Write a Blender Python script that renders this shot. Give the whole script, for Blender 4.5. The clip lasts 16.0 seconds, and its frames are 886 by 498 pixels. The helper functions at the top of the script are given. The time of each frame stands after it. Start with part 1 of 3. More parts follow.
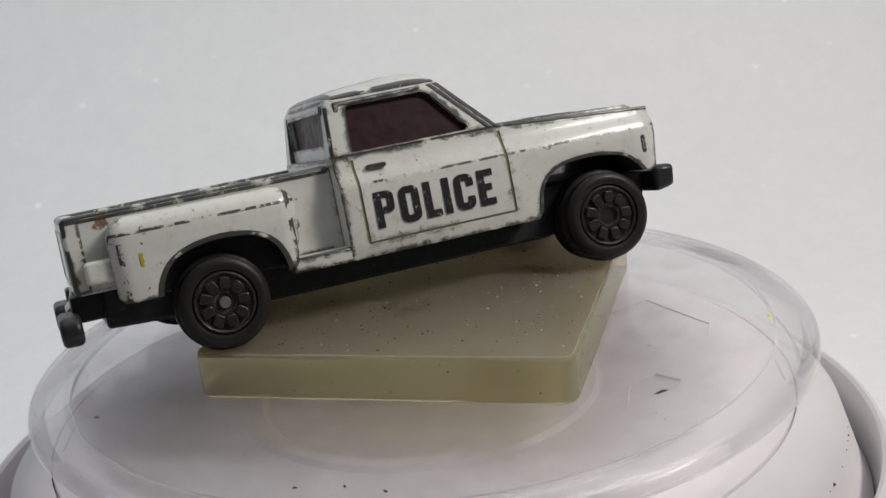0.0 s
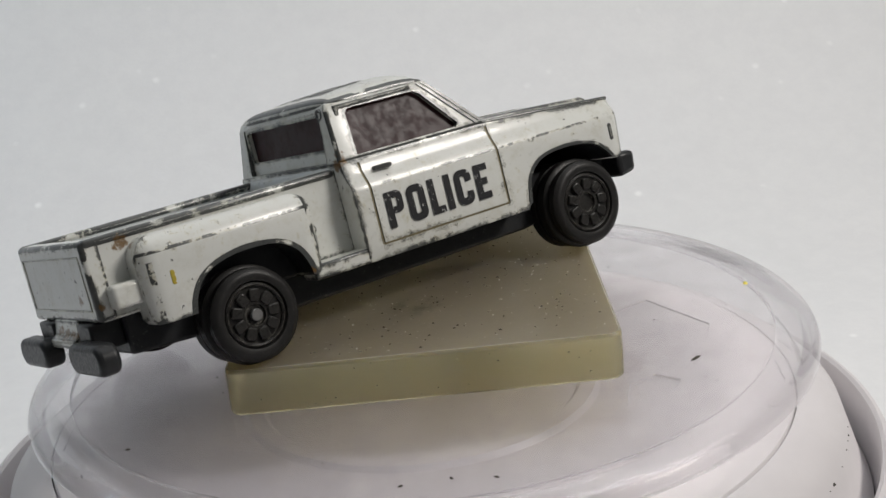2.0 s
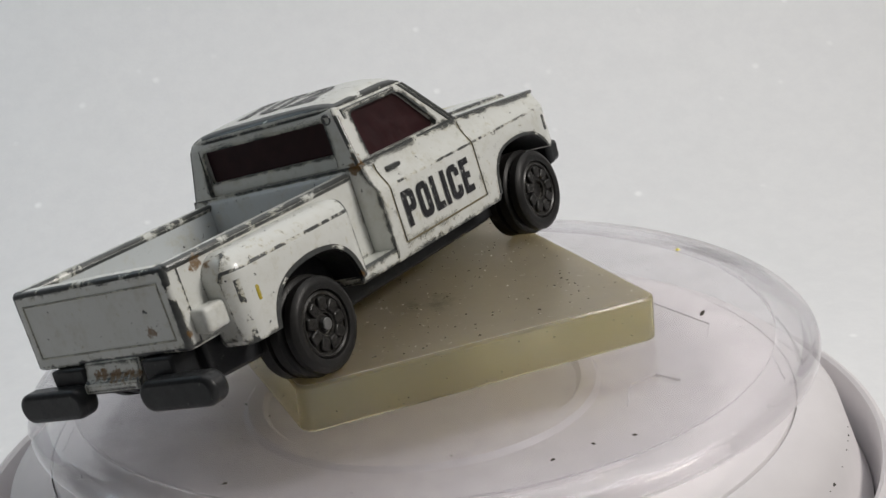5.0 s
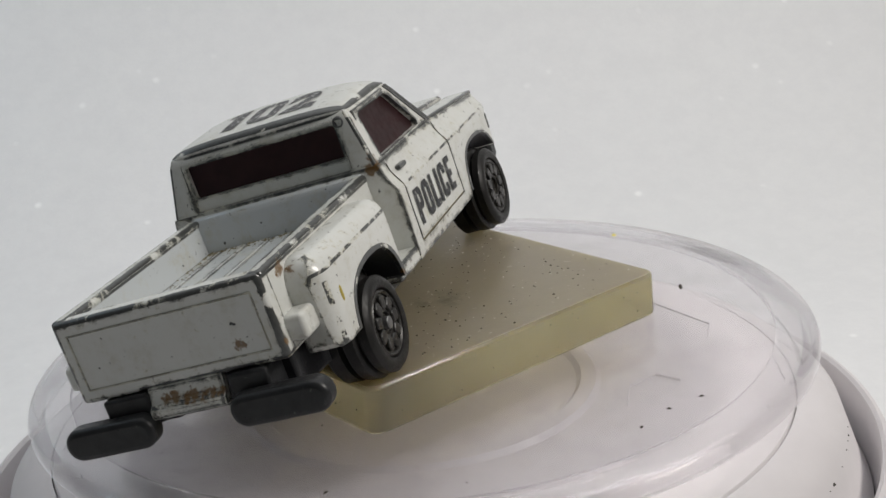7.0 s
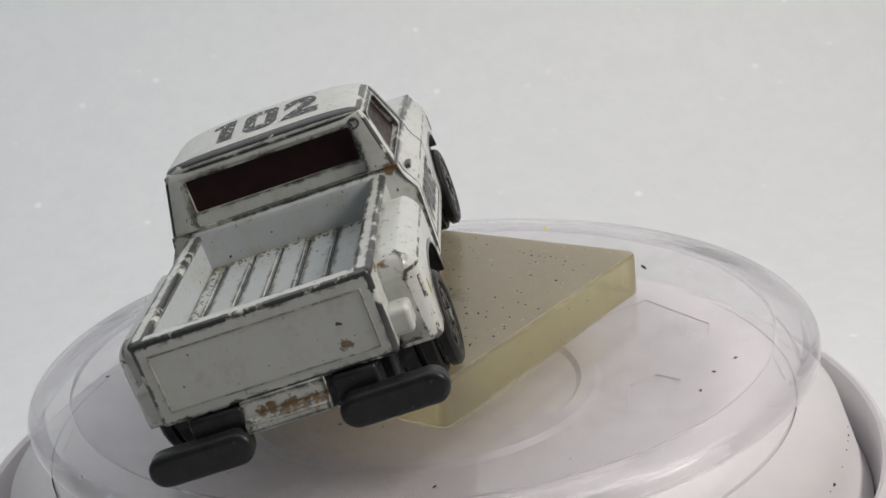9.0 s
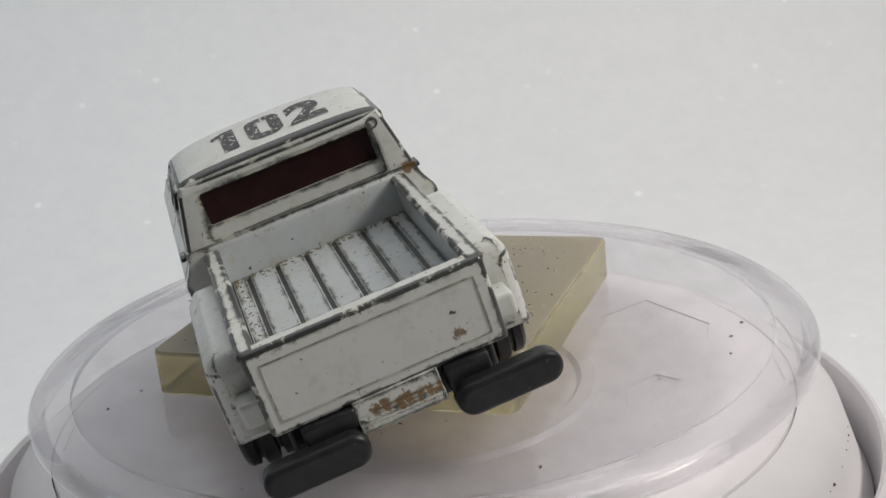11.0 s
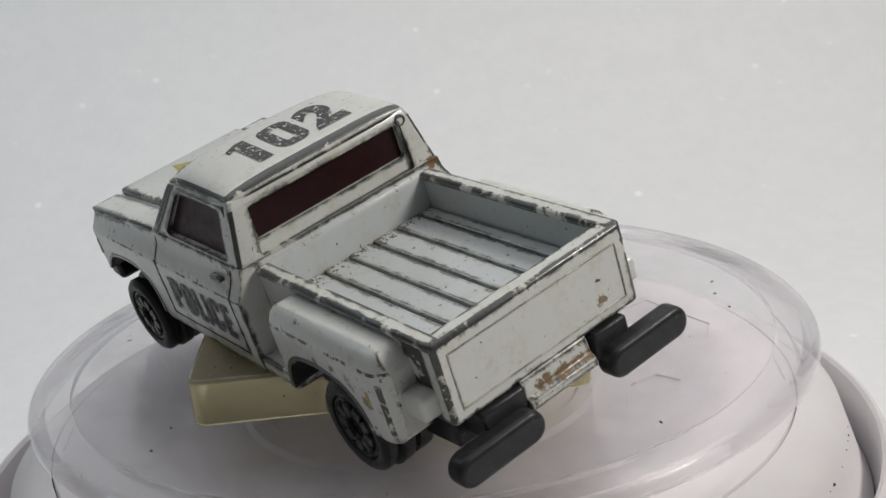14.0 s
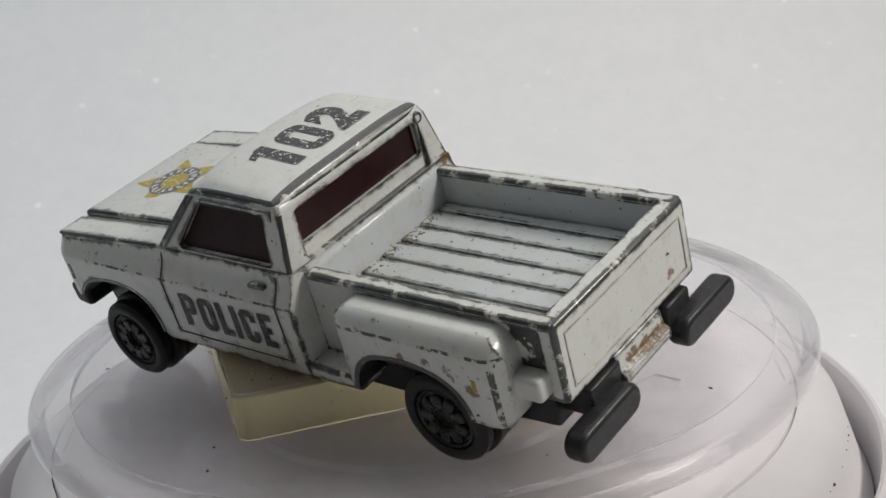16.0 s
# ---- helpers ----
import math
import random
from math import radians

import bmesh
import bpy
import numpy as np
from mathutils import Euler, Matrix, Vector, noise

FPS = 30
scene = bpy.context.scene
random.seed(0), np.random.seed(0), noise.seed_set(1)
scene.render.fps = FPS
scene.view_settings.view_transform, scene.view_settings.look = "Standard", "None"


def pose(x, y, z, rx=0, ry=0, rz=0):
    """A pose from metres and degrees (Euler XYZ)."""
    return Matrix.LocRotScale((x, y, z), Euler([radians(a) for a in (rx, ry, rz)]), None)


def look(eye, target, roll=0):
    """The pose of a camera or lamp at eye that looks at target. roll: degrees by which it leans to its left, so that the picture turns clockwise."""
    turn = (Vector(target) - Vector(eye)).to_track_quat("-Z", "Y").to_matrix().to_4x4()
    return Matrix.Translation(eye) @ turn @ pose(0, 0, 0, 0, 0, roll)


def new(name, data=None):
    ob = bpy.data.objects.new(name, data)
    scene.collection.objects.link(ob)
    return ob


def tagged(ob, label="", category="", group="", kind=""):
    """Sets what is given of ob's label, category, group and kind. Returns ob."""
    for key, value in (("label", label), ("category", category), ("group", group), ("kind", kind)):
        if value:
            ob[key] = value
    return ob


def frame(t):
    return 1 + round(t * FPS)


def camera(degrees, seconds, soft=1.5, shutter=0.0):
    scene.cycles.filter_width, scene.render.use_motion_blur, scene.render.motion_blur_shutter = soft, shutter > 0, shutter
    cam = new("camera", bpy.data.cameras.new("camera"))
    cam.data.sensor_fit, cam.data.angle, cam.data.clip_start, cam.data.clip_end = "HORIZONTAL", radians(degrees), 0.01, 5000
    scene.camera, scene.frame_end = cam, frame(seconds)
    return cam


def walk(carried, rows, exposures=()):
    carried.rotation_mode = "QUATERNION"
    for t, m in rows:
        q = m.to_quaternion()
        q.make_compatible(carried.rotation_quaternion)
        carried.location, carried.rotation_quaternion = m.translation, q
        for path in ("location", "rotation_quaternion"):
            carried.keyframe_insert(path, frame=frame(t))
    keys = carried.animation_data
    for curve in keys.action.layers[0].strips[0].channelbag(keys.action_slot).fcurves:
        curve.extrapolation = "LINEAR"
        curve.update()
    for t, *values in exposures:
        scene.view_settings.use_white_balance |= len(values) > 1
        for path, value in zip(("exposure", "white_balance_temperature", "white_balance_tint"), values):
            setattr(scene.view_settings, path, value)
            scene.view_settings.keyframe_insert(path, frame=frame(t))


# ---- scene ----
cam = camera(37.04, 16.0, soft=1.5)
EYE = Vector((0.0, -0.150, 0.05947))
YAW, PITCH = radians(1.664), radians(-18.034)
AIM = EYE + 0.16 * Vector((math.sin(YAW) * math.cos(PITCH), math.cos(YAW) * math.cos(PITCH), math.sin(PITCH)))
walk(cam, [(0.0, look(EYE, AIM, -6.0)), (16.0, look(EYE, AIM, -6.0))], exposures=[(0.0, 0.0, 6680, 11.3), (16.0, 0.0, 6680, 11.3)])

# degrees by which the plate has turned, second by second
TURN = [(0.0, 0.0), (0.5, 3.92), (1.0, 7.93), (1.5, 11.86), (2.0, 15.65), (2.5, 19.57), (3.0, 23.45), (3.5, 26.55), (4.0, 30.32), (4.2, 31.75),
        (4.7, 35.75), (5.2, 39.8), (5.7, 43.9), (6.2, 47.95), (6.5, 50.37), (7.0, 54.3), (7.5, 58.25), (8.0, 62.15), (8.5, 65.98), (9.0, 69.75), (9.2, 71.3),
        (9.7, 75.15), (10.2, 79.0), (10.7, 82.8), (11.3, 87.2), (11.5, 88.55), (12.0, 92.15), (12.5, 95.8), (13.0, 99.35), (13.5, 103.0), (14.0, 106.6),
        (14.5, 110.15), (15.0, 113.62), (15.5, 117.05), (16.0, 120.4)]

# ---- light ----
world = bpy.data.worlds.new("world")
scene.world = world
world.use_nodes = True
world.node_tree.nodes["Background"].inputs[0].default_value = (0.93, 0.96, 1.0, 1)
world.node_tree.nodes["Background"].inputs[1].default_value = 0.072


def softbox(name, eye, target, size, watts, colour):
    lamp = bpy.data.lights.new(name, "AREA")
    lamp.shape, lamp.size, lamp.size_y = "RECTANGLE", size[0], size[1]
    lamp.energy, lamp.color = watts, colour
    ob = new(name, lamp)
    ob.matrix_world = look(eye, target)
    return ob


softbox("key_softbox", (0.268, -0.092, 0.26), (0, 0, 0.01), (0.10, 0.10), 0.85, (1.0, 0.975, 0.935))
softbox("top_softbox", (0.01, 0.13, 0.40), (0.01, 0.11, 0), (0.58, 0.44), 1.0, (0.955, 0.985, 1.0))
# added bluish fill, no known source: lifts the left of the backdrop
softbox("cool_backdrop_fill", (-0.30, 0.10, 0.22), (-0.16, 0.30, 0.06), (0.12, 0.12), 0.13, (0.62, 0.84, 1.0))

# ---- materials ----


def shader(name):
    m = bpy.data.materials.new(name)
    m.use_nodes = True
    nt = m.node_tree
    return m, nt, nt.nodes["Principled BSDF"]


def node(nt, kind, **inputs):
    n = nt.nodes.new(kind)
    for k, val in inputs.items():
        n.inputs[k.replace("_", " ")].default_value = val
    return n


def coords(nt):
    return nt.nodes.new("ShaderNodeTexCoord").outputs["Object"]


def noise_at(nt, scale, detail=4.0, rough=0.6):
    n = node(nt, "ShaderNodeTexNoise", Scale=scale, Detail=detail, Roughness=rough)
    nt.links.new(coords(nt), n.inputs["Vector"])
    return n.outputs["Fac"]


def ramp(nt, src, a, b, va=0.0, vb=1.0):
    n = node(nt, "ShaderNodeMapRange", From_Min=a, From_Max=b, To_Min=va, To_Max=vb)
    n.interpolation_type = "SMOOTHSTEP"
    nt.links.new(src, n.inputs["Value"])
    return n.outputs["Result"]


def mix(nt, fac, a, b):
    n = nt.nodes.new("ShaderNodeMix")
    n.data_type = "RGBA"
    for sock, val in ((n.inputs[0], fac), (n.inputs[6], a), (n.inputs[7], b)):
        if isinstance(val, (tuple, float, int)):
            sock.default_value = val
        else:
            nt.links.new(val, sock)
    return n.outputs[2]


def calc(nt, op, a, b=0.0, clamp=False):
    n = nt.nodes.new("ShaderNodeMath")
    n.operation, n.use_clamp = op, clamp
    for sock, val in ((n.inputs[0], a), (n.inputs[1], b)):
        if isinstance(val, (float, int)):
            sock.default_value = val
        else:
            nt.links.new(val, sock)
    return n.outputs[0]


def bump(nt, bsdf, src, strength, distance):
    n = node(nt, "ShaderNodeBump", Strength=strength, Distance=distance)
    nt.links.new(src, n.inputs["Height"])
    nt.links.new(n.outputs["Normal"], bsdf.inputs["Normal"])


def edge_mask(nt, radius):
    """Where the surface bends within the radius: 0 on flats, rising on edges."""
    bev = nt.nodes.new("ShaderNodeBevel")
    bev.samples = 12
    bev.inputs["Radius"].default_value = radius
    geo = nt.nodes.new("ShaderNodeNewGeometry")
    dot = nt.nodes.new("ShaderNodeVectorMath")
    dot.operation = "DOT_PRODUCT"
    nt.links.new(bev.outputs["Normal"], dot.inputs[0])
    nt.links.new(geo.outputs["Normal"], dot.inputs[1])
    return calc(nt, "SUBTRACT", 1.0, dot.outputs["Value"], True)


RUST_SPOTS = [((-31.4, -12.2, 11.2), 1.5), ((-5.1, -12.7, 12.9), 1.7), ((-35.8, -7.3, 6.3), 1.0), ((-27.8, 15.2, 5.8), 1.3), ((-25.6, 15.2, 7.2), 1.2), ((-22.5, 15.2, 7.9), 1.0), ((-19.5, 15.2, 7.9), 0.9),
              ((-36.3, 0.0, 2.5), 1.15), ((-36.3, 1.1, 2.6), 1.05), ((-36.3, 2.2, 2.6), 0.9), ((-36.3, -1.1, 2.5), 1.2), ((-36.3, -2.1, 2.4), 1.2), ((-36.3, -3.0, 2.4), 1.1), ((-36.4, -3.7, 2.3), 0.9), ((-35.2, -11.6, 5.4), 0.8), ((-12.6, -15.2, 2.6), 0.8)]


def chipped_paint(name, colour, wear=0.0, dirt=0.58):
    """White enamel: chipped to grey metal on edges, grimy in creases, with rust spots. Places are in the truck's own space."""
    m, nt, b = shader(name)
    edge = edge_mask(nt, 0.0012)
    fine, broad, mid = noise_at(nt, 2600, 3), noise_at(nt, 260, 3, 0.6), noise_at(nt, 780, 4, 0.7)
    near = calc(nt, "ADD", calc(nt, "MULTIPLY", calc(nt, "SQRT", edge), 2.8), wear)
    patchy = calc(nt, "ADD", 1.0, calc(nt, "MULTIPLY", calc(nt, "SUBTRACT", broad, 0.5), 4.8))
    score = calc(nt, "MULTIPLY", near, patchy)
    for src, weight in ((mid, 2.6), (fine, 0.5)):
        score = calc(nt, "ADD", score, calc(nt, "MULTIPLY", calc(nt, "SUBTRACT", src, 0.5), weight))
    chip = ramp(nt, score, 0.56, 0.60)
    speck = ramp(nt, noise_at(nt, 1150, 3, 0.6), 0.695, 0.71)
    chip = calc(nt, "MAXIMUM", chip, speck)
    grime = ramp(nt, noise_at(nt, 330, 6, 0.75), 0.46, 0.80)
    crease = ramp(nt, edge, 0.02, 0.2)
    tint = mix(nt, calc(nt, "MULTIPLY", grime, dirt), (*colour, 1), (0.42, 0.40, 0.31, 1))
    tint = mix(nt, calc(nt, "MULTIPLY", crease, calc(nt, "MULTIPLY", broad, 1.1, True)), tint, (0.33, 0.30, 0.16, 1))
    halo = calc(nt, "MULTIPLY", ramp(nt, score, 0.26, 0.56), ramp(nt, noise_at(nt, 190, 4, 0.7), 0.35, 0.65, 0.15, 0.75))
    tint = mix(nt, halo, tint, (0.46, 0.43, 0.30, 1))
    metal = mix(nt, fine, (0.035, 0.038, 0.038, 1), (0.10, 0.104, 0.10, 1))
    tint = mix(nt, chip, tint, metal)
    where, rusty = coords(nt), None
    for place, size in RUST_SPOTS:
        gap = nt.nodes.new("ShaderNodeVectorMath")
        gap.operation = "DISTANCE"
        nt.links.new(where, gap.inputs[0])
        gap.inputs[1].default_value = [c * 0.001 for c in place]
        ragged = calc(nt, "ADD", gap.outputs["Value"], calc(nt, "MULTIPLY", calc(nt, "SUBTRACT", mid, 0.5), size * 0.0026))
        spot = ramp(nt, ragged, size * 0.0002, size * 0.0010, 1.0, 0.0)
        rusty = spot if rusty is None else calc(nt, "MAXIMUM", rusty, spot)
    rusty = ramp(nt, calc(nt, "ADD", calc(nt, "MULTIPLY", rusty, 0.7), calc(nt, "MULTIPLY", fine, 0.5)), 0.55, 0.95)
    rust = mix(nt, fine, (0.07, 0.034, 0.010, 1), (0.24, 0.125, 0.030, 1))
    tint = mix(nt, calc(nt, "MULTIPLY", rusty, 0.9), tint, rust)
    nt.links.new(tint, b.inputs["Base Color"])
    nt.links.new(calc(nt, "MULTIPLY", chip, 0.35), b.inputs["Metallic"])
    nt.links.new(ramp(nt, mid, 0.2, 0.8, 0.24, 0.44), b.inputs["Roughness"])
    b.inputs["Coat Weight"].default_value = 0.3
    b.inputs["Coat Roughness"].default_value = 0.12
    height = calc(nt, "SUBTRACT", calc(nt, "MULTIPLY", broad, 0.6), chip)
    bump(nt, b, height, 0.65, 0.00009)
    return m


PAINT = chipped_paint("chipped_white_paint", (0.61, 0.62, 0.59))
WORN = chipped_paint("worn_edge_paint", (0.61, 0.62, 0.59), 0.66)
# load bed: darker, bluer base colour than PAINT, more mottled, fewer chips
BED_PAINT = chipped_paint("darker_bed_paint", (0.50, 0.53, 0.54), -0.22, 0.72)
BED = [BED_PAINT, WORN]
BARE = chipped_paint("bare_edge_paint", (0.61, 0.62, 0.59), 0.76)
# bare metal on lips; also paints the shaded recess behind the left wing
RAW_AND_SHADE = chipped_paint("raw_lip_and_shade_paint", (0.61, 0.62, 0.59), 0.98)
INTACT = chipped_paint("intact_white_paint", (0.61, 0.62, 0.59), -2.0)
CLEAN = chipped_paint("rear_wall_paint", (0.61, 0.62, 0.59), -0.42, 0.7)
LINE = chipped_paint("bare_line_paint", (0.61, 0.62, 0.59), 1.5)
BODY = [PAINT, WORN]
RAIL = [PAINT, BARE]
PILLAR = [PAINT, LINE, CLEAN]


def plain(name, dark, light, scale, rough=(0.4, 0.6), metallic=0.0, relief=0.3, depth=0.00005, shine=0.5):
    m, nt, b = shader(name)
    f = noise_at(nt, scale, 5, 0.65)
    nt.links.new(mix(nt, f, (*dark, 1), (*light, 1)), b.inputs["Base Color"])
    nt.links.new(ramp(nt, noise_at(nt, scale * 2.7, 3), 0.25, 0.75, *rough), b.inputs["Roughness"])
    b.inputs["Metallic"].default_value = metallic
    b.inputs["Specular IOR Level"].default_value = shine
    bump(nt, b, f, relief, depth)
    return m


def scuffed_black(name, dark, light, scale, rough, scuff, relief=0.4, shine=0.3):
    """Black moulded plastic, rubbed grey along its edges and flecked with scratches."""
    m, nt, b = shader(name)
    f, fine = noise_at(nt, scale, 5, 0.65), noise_at(nt, scale * 3, 4, 0.7)
    rub = calc(nt, "MULTIPLY", ramp(nt, edge_mask(nt, 0.00035), 0.03, 0.3), ramp(nt, fine, 0.42, 0.62))
    fleck = calc(nt, "MULTIPLY", ramp(nt, noise_at(nt, scale * 2, 3, 0.6), 0.66, 0.74), 0.5)
    tint = mix(nt, f, (*dark, 1), (*light, 1))
    nt.links.new(mix(nt, calc(nt, "MULTIPLY", calc(nt, "MAXIMUM", rub, fleck), 0.8), tint, (*scuff, 1)), b.inputs["Base Color"])
    nt.links.new(ramp(nt, fine, 0.25, 0.75, *rough), b.inputs["Roughness"])
    b.inputs["Specular IOR Level"].default_value = shine
    bump(nt, b, f, relief, 0.00006)
    return m


# black plastic of bumpers and chassis; also the painted shade inside the arches
PLASTIC_AND_SHADE = scuffed_black("worn_black_plastic_and_arch_shade", (0.006, 0.007, 0.008), (0.034, 0.035, 0.037), 700, (0.26, 0.5), (0.12, 0.118, 0.11))
TYRE = scuffed_black("black_tyre_plastic", (0.008, 0.008, 0.008), (0.022, 0.021, 0.02), 900, (0.3, 0.55), (0.11, 0.105, 0.095), 0.8, 0.25)
HUBDARK = scuffed_black("dark_wheel_face", (0.004, 0.004, 0.004), (0.03, 0.028, 0.025), 1500, (0.22, 0.45), (0.22, 0.21, 0.18), 0.5, 0.4)
SCUFF = chipped_paint("scuffed_crease_paint", (0.61, 0.62, 0.59), 0.47)
SHELL = [PAINT, WORN, PLASTIC_AND_SHADE, SCUFF, RAW_AND_SHADE]
GRIME = plain("brown_grime", (0.10, 0.085, 0.045), (0.26, 0.22, 0.12), 1500, (0.6, 0.8))
GREY_METAL = plain("bare_grey_metal", (0.06, 0.064, 0.066), (0.16, 0.163, 0.16), 900, (0.4, 0.6), 0.4)
STEEL = plain("dull_steel", (0.16, 0.16, 0.16), (0.32, 0.32, 0.31), 1800, (0.35, 0.5), 0.8)


def worn_print(name, colour, gap):
    """Printed ink that has rubbed away in spots, down to the paint."""
    m, nt, b = shader(name)
    worn = ramp(nt, noise_at(nt, 1900, 4, 0.7), gap, gap + 0.05)
    nt.links.new(mix(nt, worn, (*colour, 1), (0.72, 0.72, 0.69, 1)), b.inputs["Base Color"])
    b.inputs["Roughness"].default_value = 0.42
    return m


INK = worn_print("black_print", (0.012, 0.012, 0.014), 0.62)
INKWORN = worn_print("rubbed_black_print", (0.02, 0.02, 0.022), 0.565)
GOLD = worn_print("yellow_print", (0.37, 0.29, 0.025), 0.57)
INKGREY = worn_print("grey_print", (0.10, 0.095, 0.11), 0.56)


def tinted_pane():
    m, nt, b = shader("maroon_clear_plastic")
    nt.links.new(mix(nt, noise_at(nt, 500, 4), (0.018, 0.006, 0.007, 1), (0.05, 0.014, 0.016, 1)), b.inputs["Base Color"])
    b.inputs["Transmission Weight"].default_value = 0.35
    b.inputs["IOR"].default_value = 1.4
    b.inputs["Specular IOR Level"].default_value = 0.16
    nt.links.new(ramp(nt, noise_at(nt, 900, 4), 0.3, 0.8, 0.3, 0.55), b.inputs["Roughness"])
    bump(nt, b, noise_at(nt, 420, 3), 0.1, 0.00006)
    return m


PANE = tinted_pane()


def resin():
    """Yellowed cast resin, clearer on its sides; the top's colour holds scuffs, dust, stain and the truck's shade."""
    m, nt, b = shader("yellowed_resin")
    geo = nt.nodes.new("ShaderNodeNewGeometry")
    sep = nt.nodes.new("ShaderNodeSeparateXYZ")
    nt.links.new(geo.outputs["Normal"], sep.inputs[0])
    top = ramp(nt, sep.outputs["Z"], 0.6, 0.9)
    cloud = noise_at(nt, 130, 5, 0.65)
    fine = noise_at(nt, 1500, 4, 0.7)
    dust = ramp(nt, noise_at(nt, 1200, 3, 0.6), 0.66, 0.72)
    grit = ramp(nt, noise_at(nt, 900, 4, 0.6), 0.30, 0.24)
    gap = nt.nodes.new("ShaderNodeVectorMath")
    gap.operation = "DISTANCE"
    nt.links.new(coords(nt), gap.inputs[0])
    gap.inputs[1].default_value = (-0.0007, -0.0072, 0.0054)
    stain = calc(nt, "MULTIPLY", ramp(nt, gap.outputs["Value"], 0.0015, 0.0042, 1.0, 0.0), ramp(nt, noise_at(nt, 420, 4, 0.7), 0.35, 0.65))
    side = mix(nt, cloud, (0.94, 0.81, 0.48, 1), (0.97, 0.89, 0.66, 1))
    # top base colour: dirt, plus the shade under the truck painted in
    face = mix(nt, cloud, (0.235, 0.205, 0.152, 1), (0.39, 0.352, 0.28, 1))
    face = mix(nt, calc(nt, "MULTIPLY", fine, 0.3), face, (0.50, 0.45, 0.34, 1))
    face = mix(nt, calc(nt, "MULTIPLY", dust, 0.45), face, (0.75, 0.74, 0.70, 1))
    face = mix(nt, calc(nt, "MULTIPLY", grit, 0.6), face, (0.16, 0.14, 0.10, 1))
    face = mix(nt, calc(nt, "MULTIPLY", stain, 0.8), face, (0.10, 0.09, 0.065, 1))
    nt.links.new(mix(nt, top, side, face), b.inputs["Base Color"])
    nt.links.new(calc(nt, "SUBTRACT", 0.82, calc(nt, "MULTIPLY", top, 0.27)), b.inputs["Transmission Weight"])
    b.inputs["Subsurface Weight"].default_value = 1.0
    b.inputs["Subsurface Radius"].default_value = (1.0, 0.92, 0.6)
    b.inputs["Subsurface Scale"].default_value = 0.012
    nt.links.new(calc(nt, "ADD", 0.05, calc(nt, "MULTIPLY", top, 0.24)), b.inputs["Roughness"])
    b.inputs["IOR"].default_value = 1.49
    bump(nt, b, calc(nt, "ADD", fine, calc(nt, "MULTIPLY", cloud, 0.5)), 0.10, 0.0001)
    clear = node(nt, "ShaderNodeBsdfTransparent", Color=(0.95, 0.89, 0.64, 1))
    both = nt.nodes.new("ShaderNodeMixShader")
    nt.links.new(calc(nt, "SUBTRACT", 0.30, calc(nt, "MULTIPLY", top, 0.22)), both.inputs[0])
    nt.links.new(b.outputs[0], both.inputs[1])
    nt.links.new(clear.outputs[0], both.inputs[2])
    nt.links.new(both.outputs[0], nt.nodes["Material Output"].inputs["Surface"])
    return m


RESIN = resin()


def clear_sheet(name, shine_top, rough):
    """The flat middle of the plate: clear, with a soft gloss that grows at grazing angles."""
    m, nt, b = shader(name)
    nt.nodes.remove(b)
    out = nt.nodes["Material Output"]
    clear = node(nt, "ShaderNodeBsdfTransparent", Color=(0.96, 0.955, 0.965, 1))
    gloss = node(nt, "ShaderNodeBsdfGlossy", Color=(1, 1, 1, 1))
    nt.links.new(ramp(nt, noise_at(nt, 90, 4), 0.3, 0.8, *rough), gloss.inputs["Roughness"])
    facing = nt.nodes.new("ShaderNodeLayerWeight")
    shine = calc(nt, "ADD", 0.035, calc(nt, "MULTIPLY", calc(nt, "POWER", facing.outputs["Facing"], 4.0), shine_top))
    both = nt.nodes.new("ShaderNodeMixShader")
    nt.links.new(shine, both.inputs[0])
    nt.links.new(clear.outputs[0], both.inputs[1])
    nt.links.new(gloss.outputs[0], both.inputs[2])
    haze = nt.nodes.new("ShaderNodeMixShader")
    dull = node(nt, "ShaderNodeBsdfTranslucent", Color=(0.93, 0.92, 0.93, 1))
    nt.links.new(ramp(nt, noise_at(nt, 60, 5, 0.7), 0.3, 0.75, 0.13, 0.25), haze.inputs[0])
    nt.links.new(both.outputs[0], haze.inputs[1])
    nt.links.new(dull.outputs[0], haze.inputs[2])
    nt.links.new(haze.outputs[0], out.inputs["Surface"])
    return m


def acrylic():
    """Thick clear acrylic, with fine scratches that let some light straight through."""
    m, nt, b = shader("clear_acrylic_rim")
    b.inputs["Base Color"].default_value = (0.99, 0.985, 0.99, 1)
    b.inputs["Transmission Weight"].default_value = 1.0
    b.inputs["IOR"].default_value = 1.40
    nt.links.new(ramp(nt, noise_at(nt, 120, 4), 0.4, 0.8, 0.02, 0.07), b.inputs["Roughness"])
    clear = node(nt, "ShaderNodeBsdfTransparent", Color=(0.96, 0.955, 0.965, 1))
    both = nt.nodes.new("ShaderNodeMixShader")
    both.inputs[0].default_value = 0.48
    nt.links.new(b.outputs[0], both.inputs[1])
    nt.links.new(clear.outputs[0], both.inputs[2])
    nt.links.new(both.outputs[0], nt.nodes["Material Output"].inputs["Surface"])
    return m


ACRYLIC, SHEET = acrylic(), clear_sheet("clear_acrylic_sheet", 0.5, (0.10, 0.26))
HOUSING = plain("white_housing_plastic", (0.57, 0.545, 0.555), (0.65, 0.625, 0.635), 90, (0.35, 0.5), relief=0.06)
SPECK = plain("dark_dust", (0.015, 0.012, 0.01), (0.06, 0.05, 0.035), 3000, (0.6, 0.9))
YSPECK = plain("yellow_dust", (0.75, 0.62, 0.05), (0.85, 0.74, 0.12), 3000, (0.6, 0.9))


